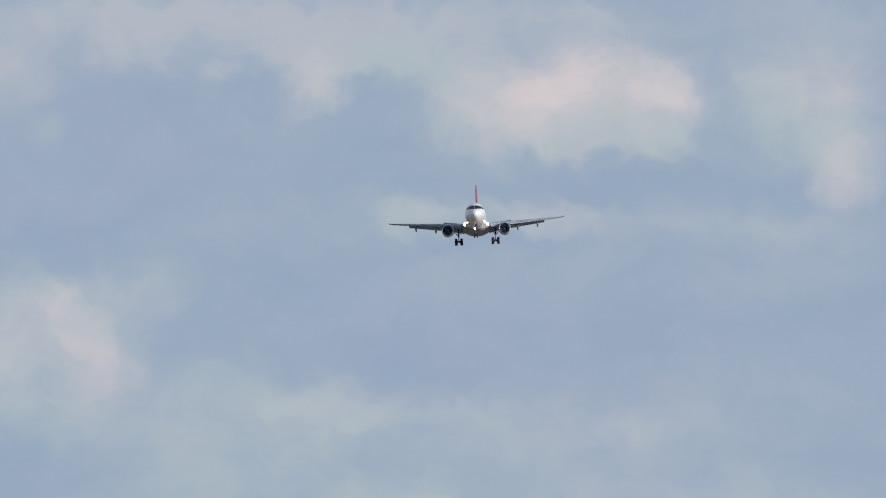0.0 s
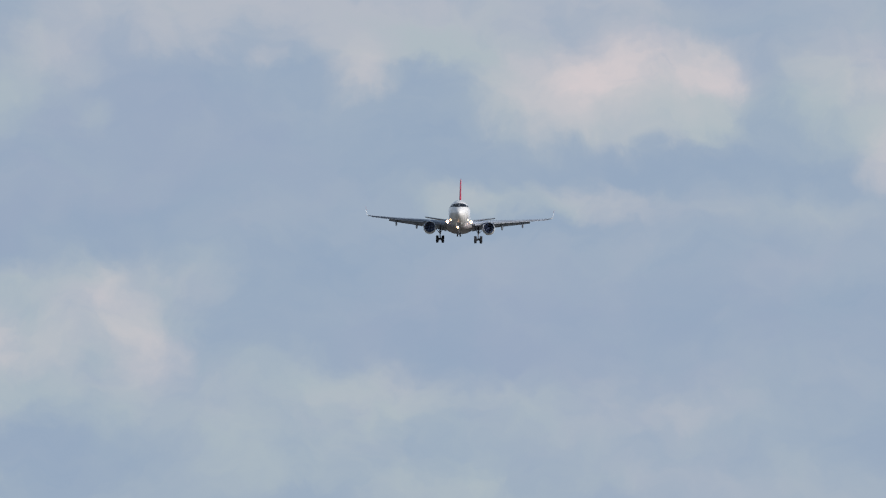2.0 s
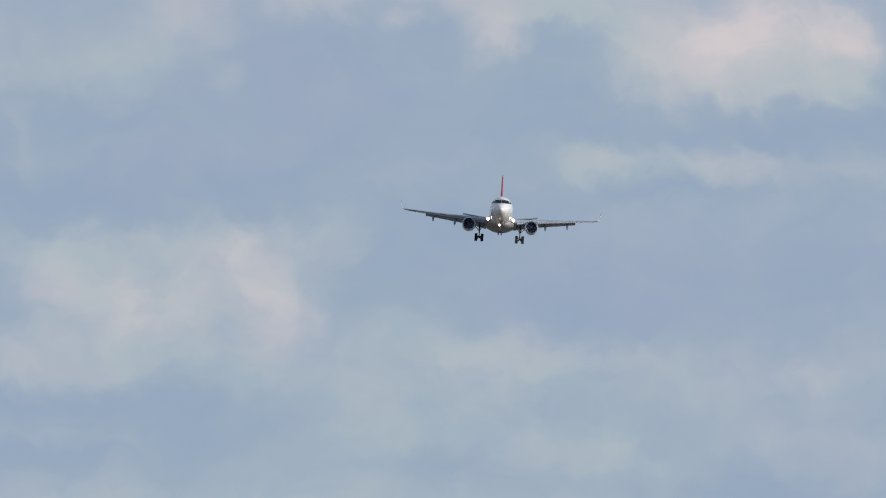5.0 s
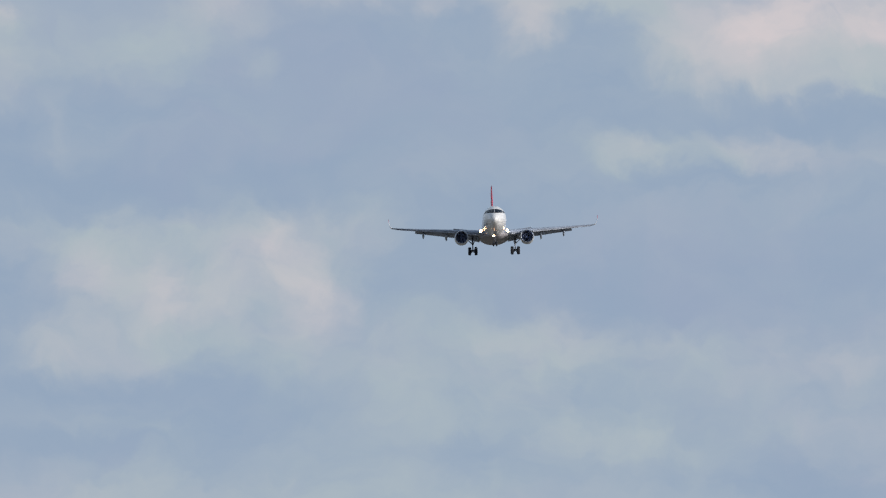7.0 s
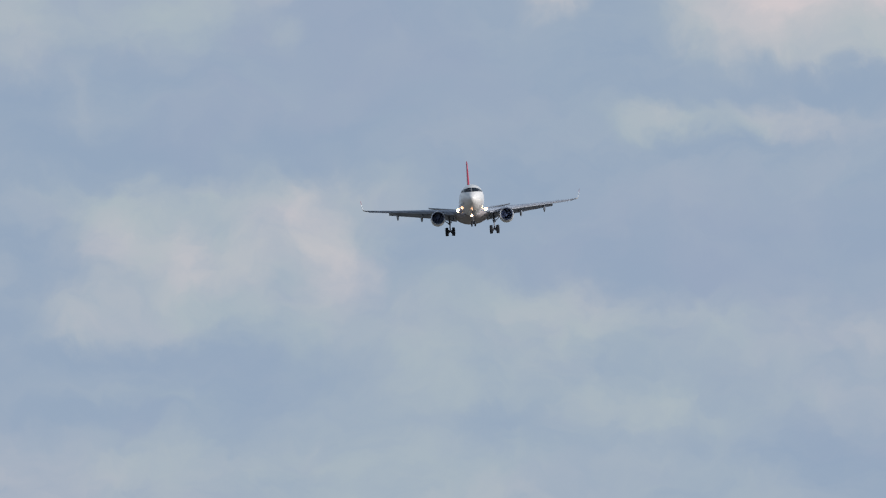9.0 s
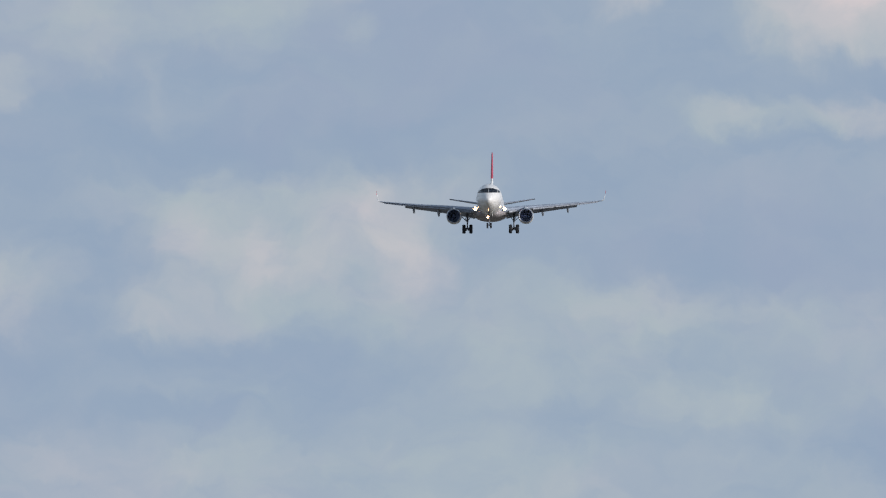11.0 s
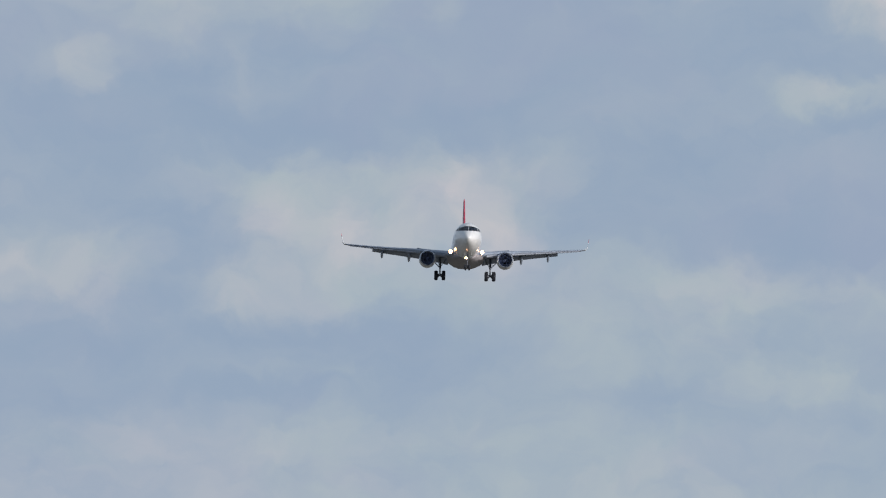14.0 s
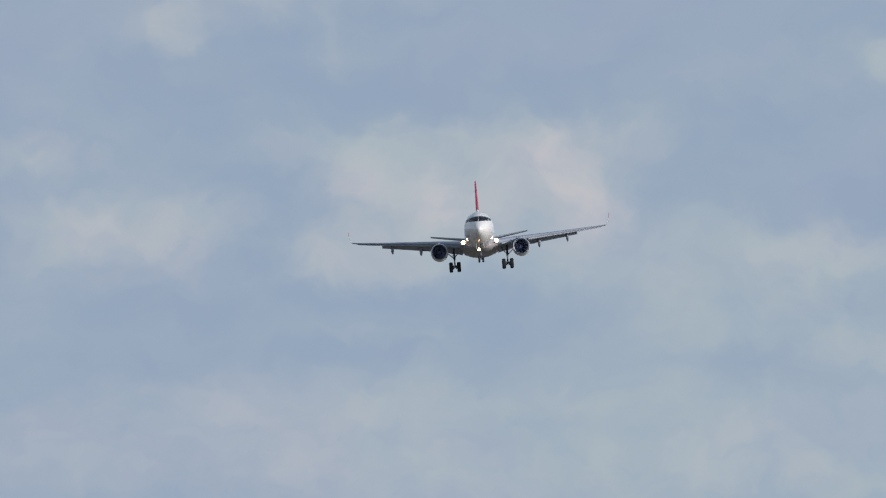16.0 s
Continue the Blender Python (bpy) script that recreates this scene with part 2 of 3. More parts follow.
SMALL_LAMP = glow("runway_turnoff_lamp", (1.0, 0.50, 0.24), 0.28)
# pale straw tone chosen for the light it throws up on the undersides
BOUNCE_GROUND = material("bounce_ground", (0.19, 0.175, 0.145), 0.95, grain=0.08, scale=0.02, second=(0.23, 0.21, 0.17))


# ---- mesh helpers ----
def part(name, bm, mat, parent, label=""):
    bmesh.ops.recalc_face_normals(bm, faces=bm.faces)
    me = bpy.data.meshes.new(name)
    bm.to_mesh(me)
    bm.free()
    me.materials.append(mat)
    me.shade_smooth()
    me.set_sharp_from_angle(angle=radians(40))
    ob = new(name, me)
    ob.parent = parent
    if label:
        tagged(ob, label)
    return ob


def loft(rings, caps=True, closed=True):
    bm = bmesh.new()
    rows = [[bm.verts.new(v) for v in ring] for ring in rings]
    for a, b in zip(rows, rows[1:]):
        n = len(a)
        for i in range(n if closed else n - 1):
            j = (i + 1) % n
            bm.faces.new((a[i], a[j], b[j], b[i]))
    if caps:
        bm.faces.new(rows[0][::-1])
        bm.faces.new(rows[-1])
    return bm


def lathe(profile, segments=40, centre=(0, 0, 0), squash=1.0):
    """Turned about the y axis: profile of (y, radius)."""
    cx, cy, cz = centre
    return loft([[(cx + r * math.cos(a), cy + y, cz + r * squash * math.sin(a))
                  for a in (2 * math.pi * k / segments for k in range(segments))] for y, r in profile], caps=False)


def tube(a, b, r0, r1=None, segments=14):
    a, b = Vector(a), Vector(b)
    r1 = r0 if r1 is None else r1
    along = (b - a).normalized()
    u = along.orthogonal().normalized()
    v = along.cross(u)
    ring = lambda c, r: [c + r * (math.cos(t) * u + math.sin(t) * v) for t in (2 * math.pi * k / segments for k in range(segments))]
    return loft([ring(a, r0), ring(b, r1)])


def join(*meshes):
    bm = meshes[0]
    for other in meshes[1:]:
        me = bpy.data.meshes.new("piece")
        other.to_mesh(me)
        other.free()
        bm.from_mesh(me)
        bpy.data.meshes.remove(me)
    return bm


def aerofoil(chord, thick, n=14, start=0.0, end=1.0, camber=0.02):
    """Outline (along chord, height) of a wing section between two fractions of its chord."""
    half = []
    for k in range(n + 1):
        s = start + (end - start) * (0.5 - 0.5 * math.cos(math.pi * k / n))
        h = 5 * thick * (0.2969 * math.sqrt(s) - 0.126 * s - 0.3516 * s**2 + 0.2843 * s**3 - 0.1036 * s**4)
        half.append((s * chord, max(h, 0.002) * chord, camber * chord * math.sin(math.pi * s)))
    top = [(s, c + 0.9 * h) for s, h, c in half]
    low = [(s, c - 1.0 * h) for s, h, c in reversed(half[1:-1])] if start == 0 else [(s, c - h) for s, h, c in reversed(half)]
    return top + low


def interp(x, table):
    xs, *cols = zip(*table)
    return [float(np.interp(x, xs, c)) for c in cols]


def mirrored(bm, side):
    if side < 0:
        for v in bm.verts:
            v.co.x = -v.co.x
    return bm


# ---- ground ----
# out of view; added to bounce light onto the aircraft from below
def ground():
    bm = bmesh.new()
    bmesh.ops.create_grid(bm, x_segments=24, y_segments=24, size=6000)
    ob = part("ground", bm, BOUNCE_GROUND, None)
    return tagged(ob, "flat unseen straw-coloured ground reaching the horizon, added for bounce light", "ground", kind="structure")


ground()

# ---- airliner: nose towards -y, origin on the fuselage axis over the wing ----
airliner = tagged(new("airliner"), "white twin-engine regional jet, red tail fin, gear down, lights on", "airplane")
FUSELAGE = [  # y, half width, half height, height of the axis
    (-14.05, 0.02, 0.02, -0.42), (-13.98, 0.20, 0.19, -0.42), (-13.8, 0.40, 0.38, -0.40), (-13.5, 0.60, 0.58, -0.37),
    (-13.0, 0.84, 0.83, -0.31), (-12.5, 1.02, 1.05, -0.24), (-12.0, 1.16, 1.25, -0.16), (-11.4, 1.29, 1.43, -0.09),
    (-10.6, 1.40, 1.56, -0.04), (-9.5, 1.48, 1.65, 0.0), (-8.0, 1.505, 1.675, 0.0), (6.0, 1.505, 1.675, 0.0),
    (8.0, 1.45, 1.55, 0.11), (10.0, 1.28, 1.30, 0.30), (12.0, 1.00, 0.98, 0.52), (14.0, 0.62, 0.62, 0.72),
    (15.2, 0.34, 0.36, 0.82), (15.7, 0.20, 0.22, 0.85)]


def hull(y, angle, out=0.0):
    """Point on the skin: angle from the top, towards +x."""
    w, h, c = interp(y, FUSELAGE)
    lean = 0.10 * h * max(0.0, -math.cos(angle))  # fuller lower lobe
    return Vector(((w + out) * math.sin(angle), y, c + (h + out + lean * 0.4) * math.cos(angle)))


def fuselage():
    ys = sorted({y for y, *_ in FUSELAGE} | set(np.arange(-13.4, -8.0, 0.3)) | set(np.arange(-8, 15, 1.0)))
    bm = loft([[hull(y, 2 * math.pi * k / 56) for k in range(56)] for y in ys])
    ob = part("fuselage", bm, WHITE, airliner, "glossy white fuselage with rounded nose")
    return ob


def skin_panel(y_low, y_high, a0, a1, out=0.012, n=6):
    """A patch lying on the hull between two angles; y_low and y_high give its front and back edge at each end."""
    rows = []
    for i in range(n + 1):
        s = i / n
        a = a0 + (a1 - a0) * s
        y0, y1 = y_low[0] + (y_low[1] - y_low[0]) * s, y_high[0] + (y_high[1] - y_high[0]) * s
        rows.append([hull(y0 + (y1 - y0) * k / n, a, out) for k in range(n + 1)])
    bm = loft(rows, caps=False, closed=False)
    bmesh.ops.solidify(bm, geom=bm.faces[:], thickness=0.01)
    return bm


body = fuselage()


def nose_point(x, z, out=0.012):
    """Point of the nose's skin that shows at x, z from ahead."""
    lo, hi = -14.0, -9.0
    for _ in range(40):
        mid = (lo + hi) / 2
        w, h, c = interp(mid, FUSELAGE)
        lo, hi = (mid, hi) if (x / w) ** 2 + ((z - c) / h) ** 2 > 1 else (lo, mid)
    w, h, c = interp(hi, FUSELAGE)
    normal = Vector((x / w**2, -0.45, (z - c) / h**2)).normalized()
    return Vector((x, hi, z)) + normal * out


def nose_pane(x0, x1, low, high, side, n=8):
    """Pane between x0 and x1 whose lower and upper edge run between two heights each."""
    rows = []
    for i in range(n + 1):
        s = i / n
        a, b = low[0] + (low[1] - low[0]) * s, high[0] + (high[1] - high[0]) * s * s
        rows.append([nose_point((x0 + (x1 - x0) * s) * side, a + (b - a) * k / n) for k in range(n + 1)])
    bm = loft(rows, caps=False, closed=False)
    bmesh.ops.solidify(bm, geom=bm.faces[:], thickness=0.01)
    return bm


def windshield():
    for side in (1, -1):
        part("windshield_pane", nose_pane(0.025, 0.97, (0.40, 0.49), (1.00, 0.88), side, 10), GLASS, body, "dark cockpit windshield pane")
        part("side_window", nose_pane(1.01, 1.27, (0.50, 0.54), (0.86, 0.72), side, 5), GLASS, body, "dark cockpit side window")


windshield()


def cabin_windows():
    for side in (1, -1):
        for k in range(20):
            y = -8.2 + 0.79 * k
            bm = skin_panel((y - 0.13, y - 0.13), (y + 0.13, y + 0.13), radians(68) * side, radians(80) * side, n=3)
            part("cabin_window", bm, GLASS, body)


cabin_windows()


def belly():
    rings = []
    for y, w, top, low in [(-5.2, 0.5, -1.40, -1.66), (-4.4, 1.15, -0.9, -1.90), (-3.2, 1.66, -0.35, -2.02), (-1.5, 2.02, -0.1, -2.13),
                           (1.5, 2.02, -0.1, -2.13), (3.2, 1.66, -0.35, -2.06), (4.8, 1.15, -0.9, -1.88), (6.0, 0.5, -1.40, -1.66)]:
        c, h = (top + low) / 2, (top - low) / 2
        ring = []
        for k in range(32):
            a = 2 * math.pi * k / 32
            ca, sa_ = math.cos(a), math.sin(a)
            flat = 0.84 if ca < 0 else 1.0  # a broad, shallow underside
            ring.append((w * math.copysign(abs(sa_) ** flat, sa_), y, c + h * math.copysign(abs(ca) ** (1.15 * flat), ca)))
        rings.append(ring)
    return part("belly_fairing", loft(rings), BELLY, airliner, "grey wing-to-body belly fairing")


belly()

# wing stations: x, leading edge y, chord, height, thickness ratio
WING_PLAN = [(1.2, -4.15, 6.7, -1.02, 0.13), (2.1, -2.81, 5.2, -0.98, 0.14), (4.2, -1.55, 4.05, -0.68, 0.14), (7.0, 0.05, 3.05, -0.36, 0.13),
             (9.95, 1.75, 2.15, -0.01, 0.12), (12.45, 3.2, 1.40, 0.31, 0.10), (12.8, 3.45, 1.25, 0.38, 0.10)]


def wing_point(x, s, dz=0.0):
    le, chord, z, _ = interp(x, WING_PLAN)
    return Vector((x, le + s * chord, z + dz))


def section(x, s0, s1, plan, drop=0.0, tilt=0.0, hinge=0.0, n=12):
    """Ring of a wing section, turned nose-up by tilt degrees about the point hinge along the chord."""
    le, chord, z, thick = interp(x, plan)
    ca, sa_ = math.cos(radians(tilt)), math.sin(radians(tilt))
    ring = []
    for s, h in aerofoil(chord, thick, n, s0, s1):
        u = s - hinge * chord
        ring.append((x, le + hinge * chord + u * ca + h * sa_, z + h * ca - u * sa_ - drop))
    return ring


def slab(xs, s0, s1, plan, **kw):
    return loft([section(x, s0, s1, plan, **kw) for x in xs])


def wing(side):
    w = part("wing", mirrored(slab([1.2, 1.6, 2.1, 3.1, 4.2, 5.6, 7.0, 8.5, 9.95, 11.2, 12.45, 12.8], 0.0, 0.80, WING_PLAN, n=16), side), WING, airliner,
             "grey-painted swept wing with flaps and slats out")
    # slats, set forward and down along the leading edge
    for x0, x1 in ((2.2, 3.6), (4.9, 7.4), (7.45, 10.0), (10.05, 12.3)):
        part("slat", mirrored(slab(list(np.linspace(x0, x1, 4)), 0.0, 0.13, WING_PLAN, drop=0.10, tilt=-16, hinge=0.13, n=8), side), SLAT, w, "lowered grey leading-edge slat")
    # flaps hang well below the trailing edge
    for x0, x1 in ((1.8, 4.15), (4.2, 9.9)):
        part("flap", mirrored(slab(list(np.linspace(x0, x1, 5)), 0.72, 1.0, WING_PLAN, drop=0.07, tilt=25, hinge=0.72, n=8), side), FLAP, w, "lowered grey flap")
    part("aileron", mirrored(slab([9.98, 11.2, 12.4], 0.802, 1.0, WING_PLAN, n=8), side), WING, w)
    for x, size in ((2.0, 0.75), (6.0, 1.0), (8.88, 0.9)):
        start = wing_point(x, 0.55)
        prof = [(-0.1, 0.02), (0.2, 0.10), (0.6, 0.15), (1.1, 0.15), (1.6, 0.11), (2.05, 0.02)]
        bm = lathe([(y * size, r * size * 1.05) for y, r in prof], 16, squash=1.6)
        bmesh.ops.transform(bm, matrix=Matrix.Translation(start + Vector((0, 0, -0.27 * size))) @ pose(0, 0, 0, -19), verts=bm.verts)
        part("flap_track_fairing", mirrored(bm, side), WING, w)
    # blended winglet
    rings = []
    for k in range(9):
        s = k / 8
        bend = radians(72) * min(1.0, s * 2.2)
        x = 12.8 + (0.30 * math.sin(min(1, s * 2.2) * math.pi / 2)) + 0.30 * max(0, s - 0.45)
        z = 0.38 + 1.30 * (s ** 1.45)
        y = 3.45 + 1.35 * s
        chord, th = 1.25 - 0.80 * s, 0.082
        ring = []
        for u, h in aerofoil(chord, th, 8):
            ring.append((x - h * math.sin(bend), y + u, z + h * math.cos(bend)))
        rings.append(ring)
    part("winglet", mirrored(loft(rings[:7]), side), WHITE, w, "white upswept winglet root")
    part("winglet_tip", mirrored(loft(rings[6:]), side), RED, w, "red upper end of the winglet")
    return w


for side in (1, -1):
    wing(side)


def tail():
    # leading edge y, chord, height, thickness ratio; the rudder takes the last part of the chord
    stations = [(7.4, 7.2, 1.35, 0.04), (9.0, 5.9, 1.75, 0.06), (9.9, 5.2, 2.4, 0.068), (10.85, 4.5, 3.4, 0.072), (11.6, 3.95, 4.2, 0.075), (13.33, 2.65, 6.29, 0.075), (13.63, 2.35, 6.57, 0.05), (13.93, 1.9, 6.64, 0.02)]
    fin = part("tail_fin", loft([[(h, y0 + u, z) for u, h in aerofoil(c, th, 14, 0.0, 0.70, 0.0)] for y0, c, z, th in stations[3:]]), RED, airliner, "red swept tail fin")
    part("fin_root", loft([[(h, y0 + u, z) for u, h in aerofoil(c, th, 14, 0.0, 1.0, 0.0)] for y0, c, z, th in stations[:4]]), WHITE, airliner, "white root fairing of the tail fin")
    part("rudder", loft([[(h, y0 + u, z) for u, h in aerofoil(c, th, 8, 0.706, 1.0, 0.0)] for y0, c, z, th in stations[3:6]]), RED, fin)
    plan = [(0.5, 11.7, 3.1, 0.40, 0.10), (4.95, 14.0, 1.35, 1.20, 0.09)]
    for side in (1, -1):
        st = part("horizontal_stabiliser", mirrored(slab([0.5, 2.0, 3.5, 4.95], 0.0, 0.72, plan), side), WING, airliner, "grey upswept horizontal stabiliser")
        part("elevator", mirrored(slab([0.9, 2.5, 4.9], 0.725, 1.0, plan, n=8), side), FLAP, st)


tail()


def engine(side):
    cx, cz, cy = 4.14 * side, -1.78, -5.05
    outer = [(0.0, 0.73), (-0.10, 0.765), (-0.06, 0.80), (0.05, 0.825)]
    cowl = [(0.05, 0.826), (0.4, 0.865), (1.0, 0.895), (1.8, 0.88), (2.6, 0.78), (3.1, 0.68), (3.1, 0.64), (2.4, 0.66)]
    nac = part("engine", lathe(cowl, 48, (cx, cy, cz)), NACELLE, airliner, "pale engine nacelle slung under the wing")
    lip = [(0.30, 0.675), (0.08, 0.69), (-0.02, 0.705), (-0.09, 0.735), (-0.11, 0.765), (-0.08, 0.795), (0.0, 0.816), (0.05, 0.8265)]
    part("inlet_lip", lathe(lip, 48, (cx, cy, cz)), LIP, nac, "polished metal inlet lip")
    part("inlet_duct", lathe([(0.30, 0.675), (0.7, 0.68), (0.98, 0.69), (1.0, 0.02)], 40, (cx, cy, cz)), INLET, nac)
    part("spinner", lathe([(0.36, 0.004), (0.42, 0.06), (0.58, 0.14), (0.78, 0.21), (0.86, 0.225)], 24, (cx, cy, cz)), DARKMETAL, nac, "dark fan spinner cone")
    blades = []
    for k in range(24):
        a = 2 * math.pi * k / 24
        rows = []
        for r, tw in ((0.20, 20), (0.45, 40), (0.665, 58)):
            c, half = Vector((r * math.cos(a), 0.86, r * math.sin(a))), 0.05 + 0.06 * r
            t = Vector((-math.sin(a), 0, math.cos(a))) * math.sin(radians(tw)) + Vector((0, 1, 0)) * math.cos(radians(tw))
            nrm = t.cross(Vector((math.cos(a), 0, math.sin(a)))) * 0.008
            o = Vector((cx, cy, cz)) + c
            rows.append([o - t * half, o + nrm, o + t * half, o - nrm])
        blades.append(loft(rows))
    part("fan", join(*blades), DARKMETAL, nac, "dark ring of fan blades")
    part("exhaust_nozzle", lathe([(2.3, 0.50), (3.1, 0.47), (3.7, 0.34), (3.7, 0.31), (3.0, 0.36)], 32, (cx, cy, cz)), EXHAUST, nac)
    part("exhaust_cone", lathe([(3.0, 0.22), (3.7, 0.20), (4.2, 0.10), (4.4, 0.005)], 24, (cx, cy, cz)), EXHAUST, nac)
    rings = []
    for y, w, lo, hi in [(-3.9, 0.03, -1.05, -0.98), (-3.3, 0.14, -1.12, -0.82), (-2.0, 0.19, -1.3, -0.62), (-0.4, 0.18, -1.4, -0.72), (1.2, 0.10, -1.2, -0.85), (1.9, 0.02, -1.1, -0.98)]:
        rings.append([(4.16 * side + w * sx, y, z) for sx, z in ((-0.6, hi), (0.6, hi), (1, (hi + lo) / 2), (0.8, lo), (-0.8, lo), (-1, (hi + lo) / 2))])
    part("pylon", loft(rings), NACELLE, airliner, "pale engine pylon")


for side in (1, -1):
    engine(side)


def wheel(parent, cx, cy, cz, radius, width):
    """Tyre and rim turned about the x axis."""
    h = width / 2
    prof = [(-h * 0.55, radius * 0.56), (-h * 0.9, radius * 0.66), (-h, radius * 0.82), (-h * 0.85, radius * 0.94), (-h * 0.45, radius),
            (h * 0.45, radius), (h * 0.85, radius * 0.94), (h, radius * 0.82), (h * 0.9, radius * 0.66), (h * 0.55, radius * 0.56)]
    turn = Matrix.Translation((cx, cy, cz)) @ Matrix.Rotation(-math.pi / 2, 4, "Z")
    bm = lathe(prof + prof[:1], 32)
    bmesh.ops.transform(bm, matrix=turn, verts=bm.verts)
    part("tyre", bm, TYRE, parent, "black rubber tyre")
    bm = lathe([(-h * 0.5, 0.01), (-h * 0.6, radius * 0.2), (-h * 0.35, radius * 0.42), (-h * 0.6, radius * 0.57), (h * 0.6, radius * 0.57), (h * 0.35, radius * 0.42), (h * 0.6, radius * 0.2), (h * 0.5, 0.01)], 24)
    bmesh.ops.transform(bm, matrix=turn, verts=bm.verts)
    part("rim", bm, STEEL, parent)


def main_gear(side):
    x, y, z = 2.68 * side, 1.12, -2.98
    leg = join(tube((x, y, z), (x, y, -2.1), 0.075), tube((x, y, -2.2), (x, y, -0.95), 0.115), tube((x - 0.36, y, z), (x + 0.36, y, z), 0.065))
    leg = part("main_landing_gear", leg, STEEL, airliner, "grey main landing gear leg with two wheels")
    part("side_brace", tube((x, y, -2.15), (x + 0.95 * side, y, -1.25), 0.05), STEEL, leg)
    part("drag_brace", tube((x, y, -2.1), (x - 0.55 * side, y - 0.1, -1.35), 0.045), STEEL, leg)
    part("torque_link", join(tube((x, y + 0.1, -2.15), (x, y + 0.36, -2.5), 0.035), tube((x, y + 0.36, -2.5), (x, y + 0.08, -2.85), 0.035)), STEEL, leg)
    door = bmesh.new()
    bmesh.ops.create_cube(door, size=1, matrix=Matrix.Translation((x + 0.20 * side, y, -1.6)) @ Matrix.Diagonal((0.04, 0.62, 0.95, 1)))
    bmesh.ops.bevel(door, geom=door.edges[:], offset=0.015, segments=2, affect="EDGES")
    part("gear_door", door, WING, leg)
    for dx in (-0.17, 0.17):
        part("brake_pack", tube((x + dx * 0.35, y, z), (x + dx * 1.3, y, z), 0.15, 0.23, 20), STEEL, leg, "dark steel brake pack")
    for dx in (-0.40, 0.40):
        wheel(leg, x + dx, y, z, 0.52, 0.38)


for side in (1, -1):
    main_gear(side)


def nose_gear():
    y, z = -10.3, -3.20
    leg = join(tube((0, y, z), (0, y - 0.08, -2.3), 0.05), tube((0, y - 0.06, -2.4), (0, y - 0.2, -1.3), 0.08), tube((0, y - 0.1, -2.23), (-0.15, y - 0.14, -2.23), 0.03), tube((-0.22, y, z), (0.22, y, z), 0.04))
    leg = part("nose_landing_gear", leg, STEEL, airliner, "grey nose landing gear leg with two wheels")
    part("drag_brace", tube((0, y - 0.1, -2.2), (0, y + 0.85, -1.5), 0.04), STEEL, leg)
    for dx in (-0.2, 0.2):
        wheel(leg, dx, y, z, 0.33, 0.20)
    for side in (1, -1):
        door = bmesh.new()
        bmesh.ops.create_cube(door, size=1, matrix=Matrix.Translation((0.36 * side, y + 0.2, -1.85)) @ pose(0, 0, 0, 0, -8 * side) @ Matrix.Diagonal((0.03, 1.3, 0.62, 1)))
        bmesh.ops.bevel(door, geom=door.edges[:], offset=0.012, segments=2, affect="EDGES")
        part("gear_door", door, WHITE, leg)
    lamp(leg, "taxi_light", -0.15, y - 0.24, -2.23, 0.11, LAMP, 1.35)
    lamp(leg, "taxi_light", 0.0, y - 0.36, -1.62, 0.028, SMALL_LAMP, 1.05, STEEL)


def lamp(parent, name, x, y, z, radius, mat, flare=1.5, shell=None, hood=0.04):
    """A round lamp facing forward, with a metal housing behind its lens."""
    house = part(name, lathe([(0.02, radius * 1.03), (-0.02, radius * (0.6 + 0.4 * flare)), (-0.12 * (flare - 1) - hood, radius * flare), (-0.12 * (flare - 1) - hood, radius * flare + 0.01), (0.06, radius * 1.05), (0.16, radius * 0.5), (0.2, 0.01)], 24, (x, y, z)), shell or REFLECTOR, parent, "lit lamp in a bright metal reflector")
    if house.parent is airliner:
        part("lens", lathe([(-0.02, 0.004), (-0.012, radius * 0.5), (0.012, radius)], 24, (x, y, z)), mat, house, "glowing warm-white lens")
    else:
        part("lens", lathe([(-0.02, 0.004), (-0.012, radius * 0.5), (0.012, radius)], 24, (x, y, z)), mat, parent, "glowing warm-white lens")


nose_gear()
for side in (1, -1):
    lamp(airliner, "landing_light", 1.66 * side, -3.55, -0.92, 0.165, LAMP, 1.35, hood=0.24)
    lamp(airliner, "turnoff_light", 1.22 * side, -4.9, -1.02, 0.031 - 0.008 * side, SMALL_LAMP, 1.05, STEEL)


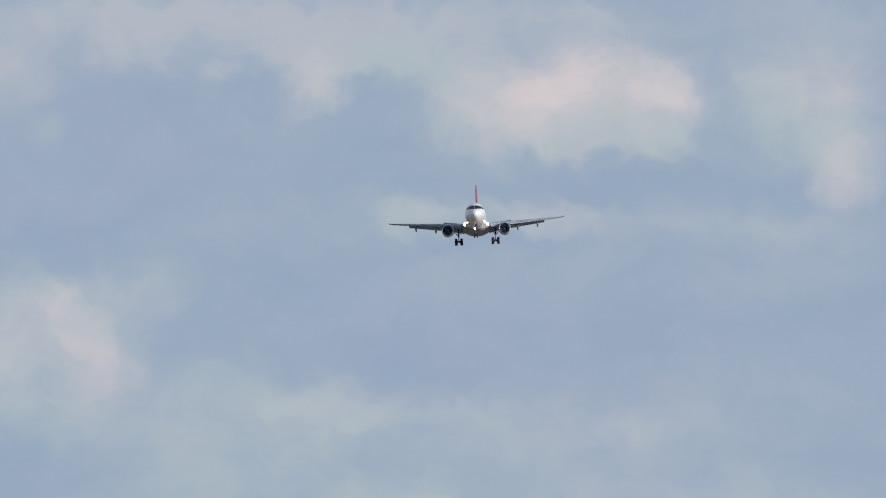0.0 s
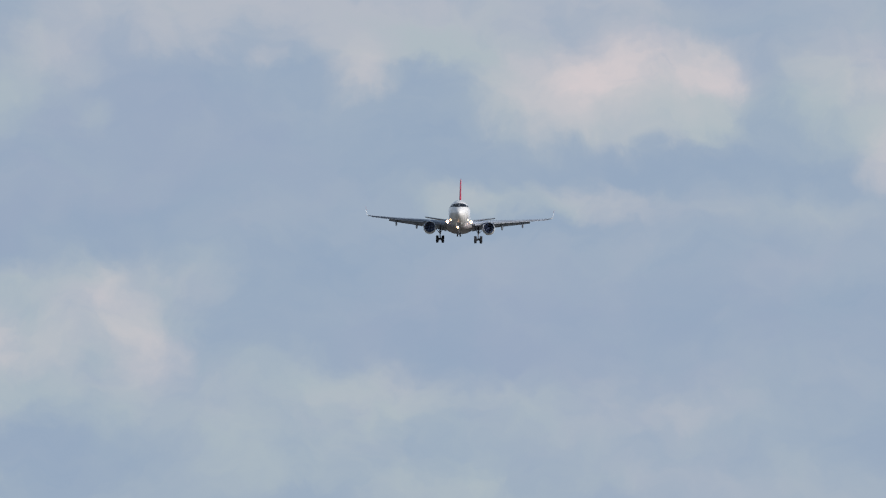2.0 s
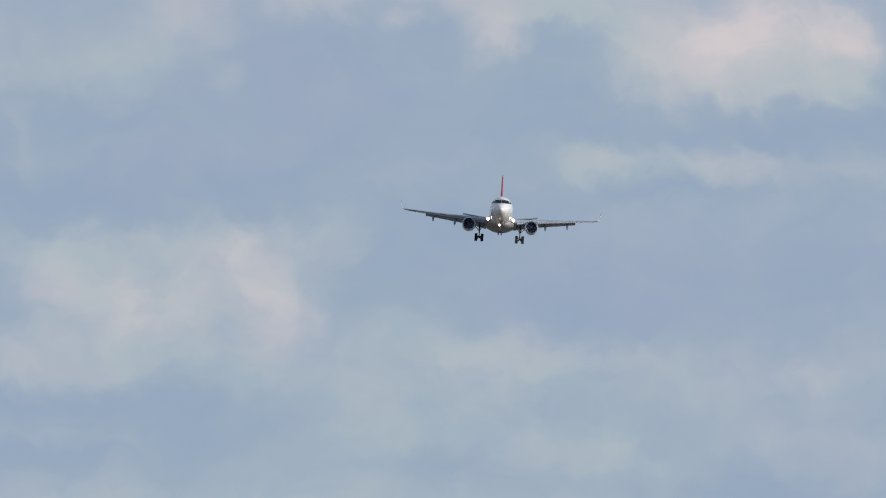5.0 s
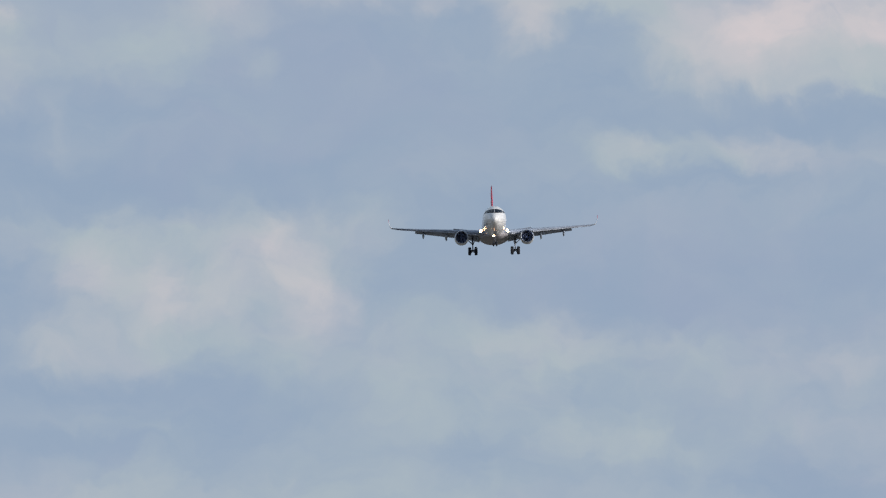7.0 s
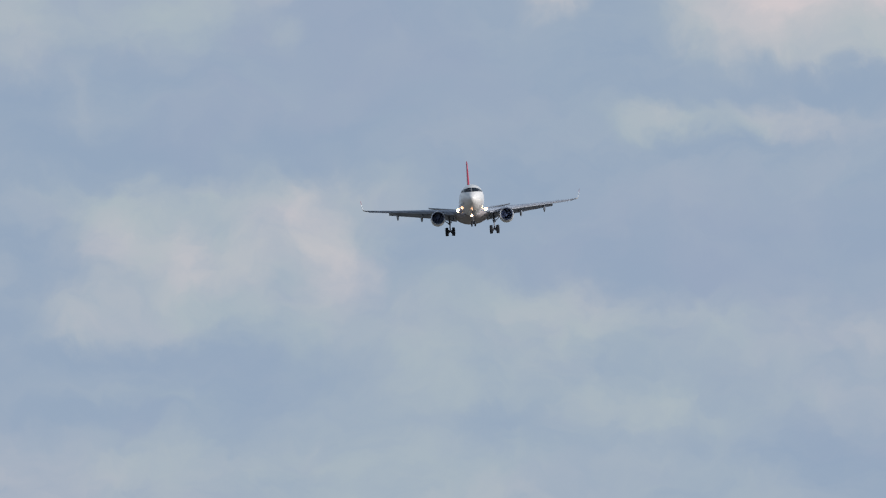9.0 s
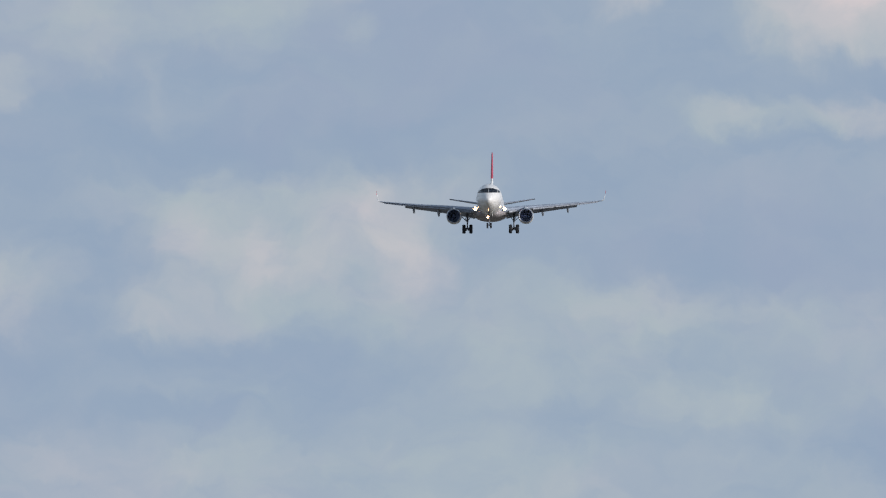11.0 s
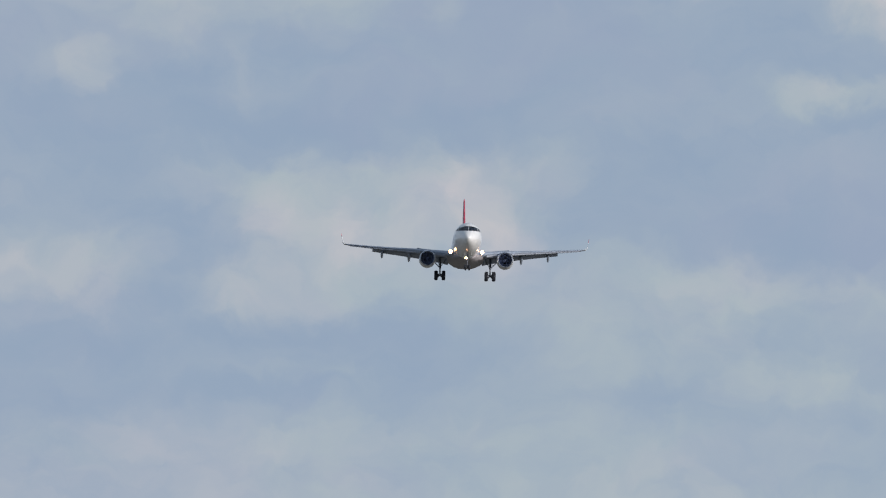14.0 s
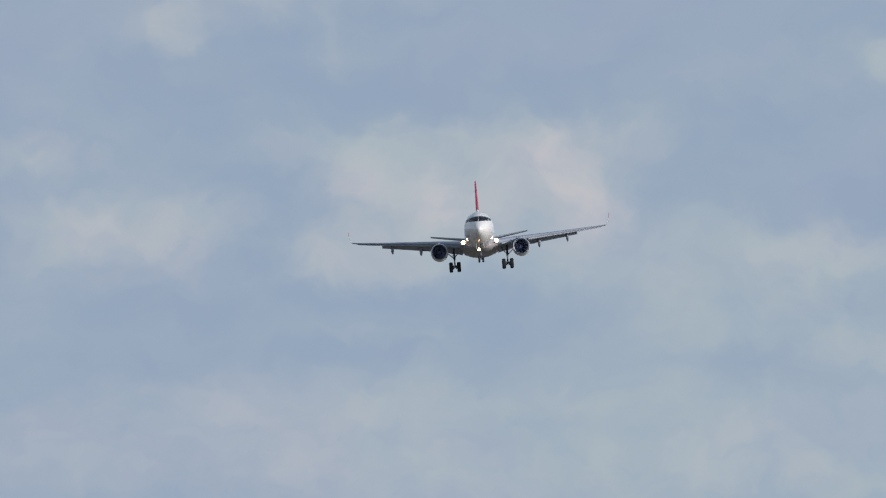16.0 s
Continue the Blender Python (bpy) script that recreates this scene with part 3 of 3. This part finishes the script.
def motions():
    walk(airliner, [
        (0, pose(-159.10, 3376.66, 123.05, -3.389, -2.478, 1.897)),
        (0.5, pose(-159.72, 3344.12, 121.48, -3.378, -2.644, 2.257)),
        (1, pose(-160.02, 3311.60, 120.04, -3.126, -2.476, 2.485)),
        (1.5, pose(-161.12, 3279.04, 118.55, -2.768, -0.791, 2.114)),
        (2, pose(-161.91, 3246.51, 116.78, -2.729, 1.077, 2.607)),
        (2.5, pose(-162.68, 3213.97, 115.00, -2.607, 1.794, 3.006)),
        (3, pose(-163.29, 3181.44, 113.15, -2.768, 2.112, 3.119)),
        (3.5, pose(-163.79, 3148.92, 111.36, -2.577, 2.812, 3.158)),
        (4, pose(-164.28, 3116.39, 109.66, -2.539, 3.593, 3.298)),
        (4.2, pose(-164.42, 3103.39, 108.62, -2.821, 3.785, 3.437)),
        (6.3, pose(-163.44, 2966.94, 100.53, -3.302, 1.992, 3.336)),
        (6.5, pose(-163.08, 2953.96, 99.70, -3.273, 1.141, 3.827)),
        (7, pose(-162.60, 2921.48, 97.81, -3.816, -1.207, 3.884)),
        (7.5, pose(-162.08, 2889.00, 96.27, -4.093, -2.413, 4.057)),
        (8, pose(-161.52, 2856.50, 94.86, -3.764, -3.279, 4.158)),
        (8.5, pose(-161.28, 2823.99, 93.48, -3.294, -3.914, 4.129)),
        (9, pose(-160.97, 2791.48, 92.31, -3.360, -3.459, 4.045)),
        (9.2, pose(-160.94, 2778.46, 91.83, -3.168, -3.172, 4.077)),
        (11.3, pose(-159.65, 2641.90, 86.77, -1.148, -0.151, 2.463)),
        (11.5, pose(-159.86, 2628.88, 85.94, -1.110, -1.167, 2.592)),
        (12, pose(-159.78, 2596.36, 84.09, -1.215, -2.641, 2.997)),
        (12.5, pose(-159.91, 2563.84, 81.91, -2.147, -2.788, 4.107)),
        (13, pose(-159.92, 2531.33, 79.51, -3.450, -2.186, 4.554)),
        (13.5, pose(-159.99, 2498.83, 76.80, -4.146, -0.653, 4.971)),
        (14, pose(-159.93, 2466.32, 74.64, -4.130, 1.394, 4.870)),
        (14.5, pose(-159.80, 2433.81, 72.63, -3.747, 1.205, 4.643)),
        (15, pose(-159.45, 2401.29, 70.87, -3.404, -0.463, 4.047)),
        (15.5, pose(-159.32, 2368.75, 69.62, -3.100, -2.692, 3.758)),
        (16, pose(-159.16, 2336.21, 68.42, -2.664, -4.204, 3.833)),
    ])


motions()
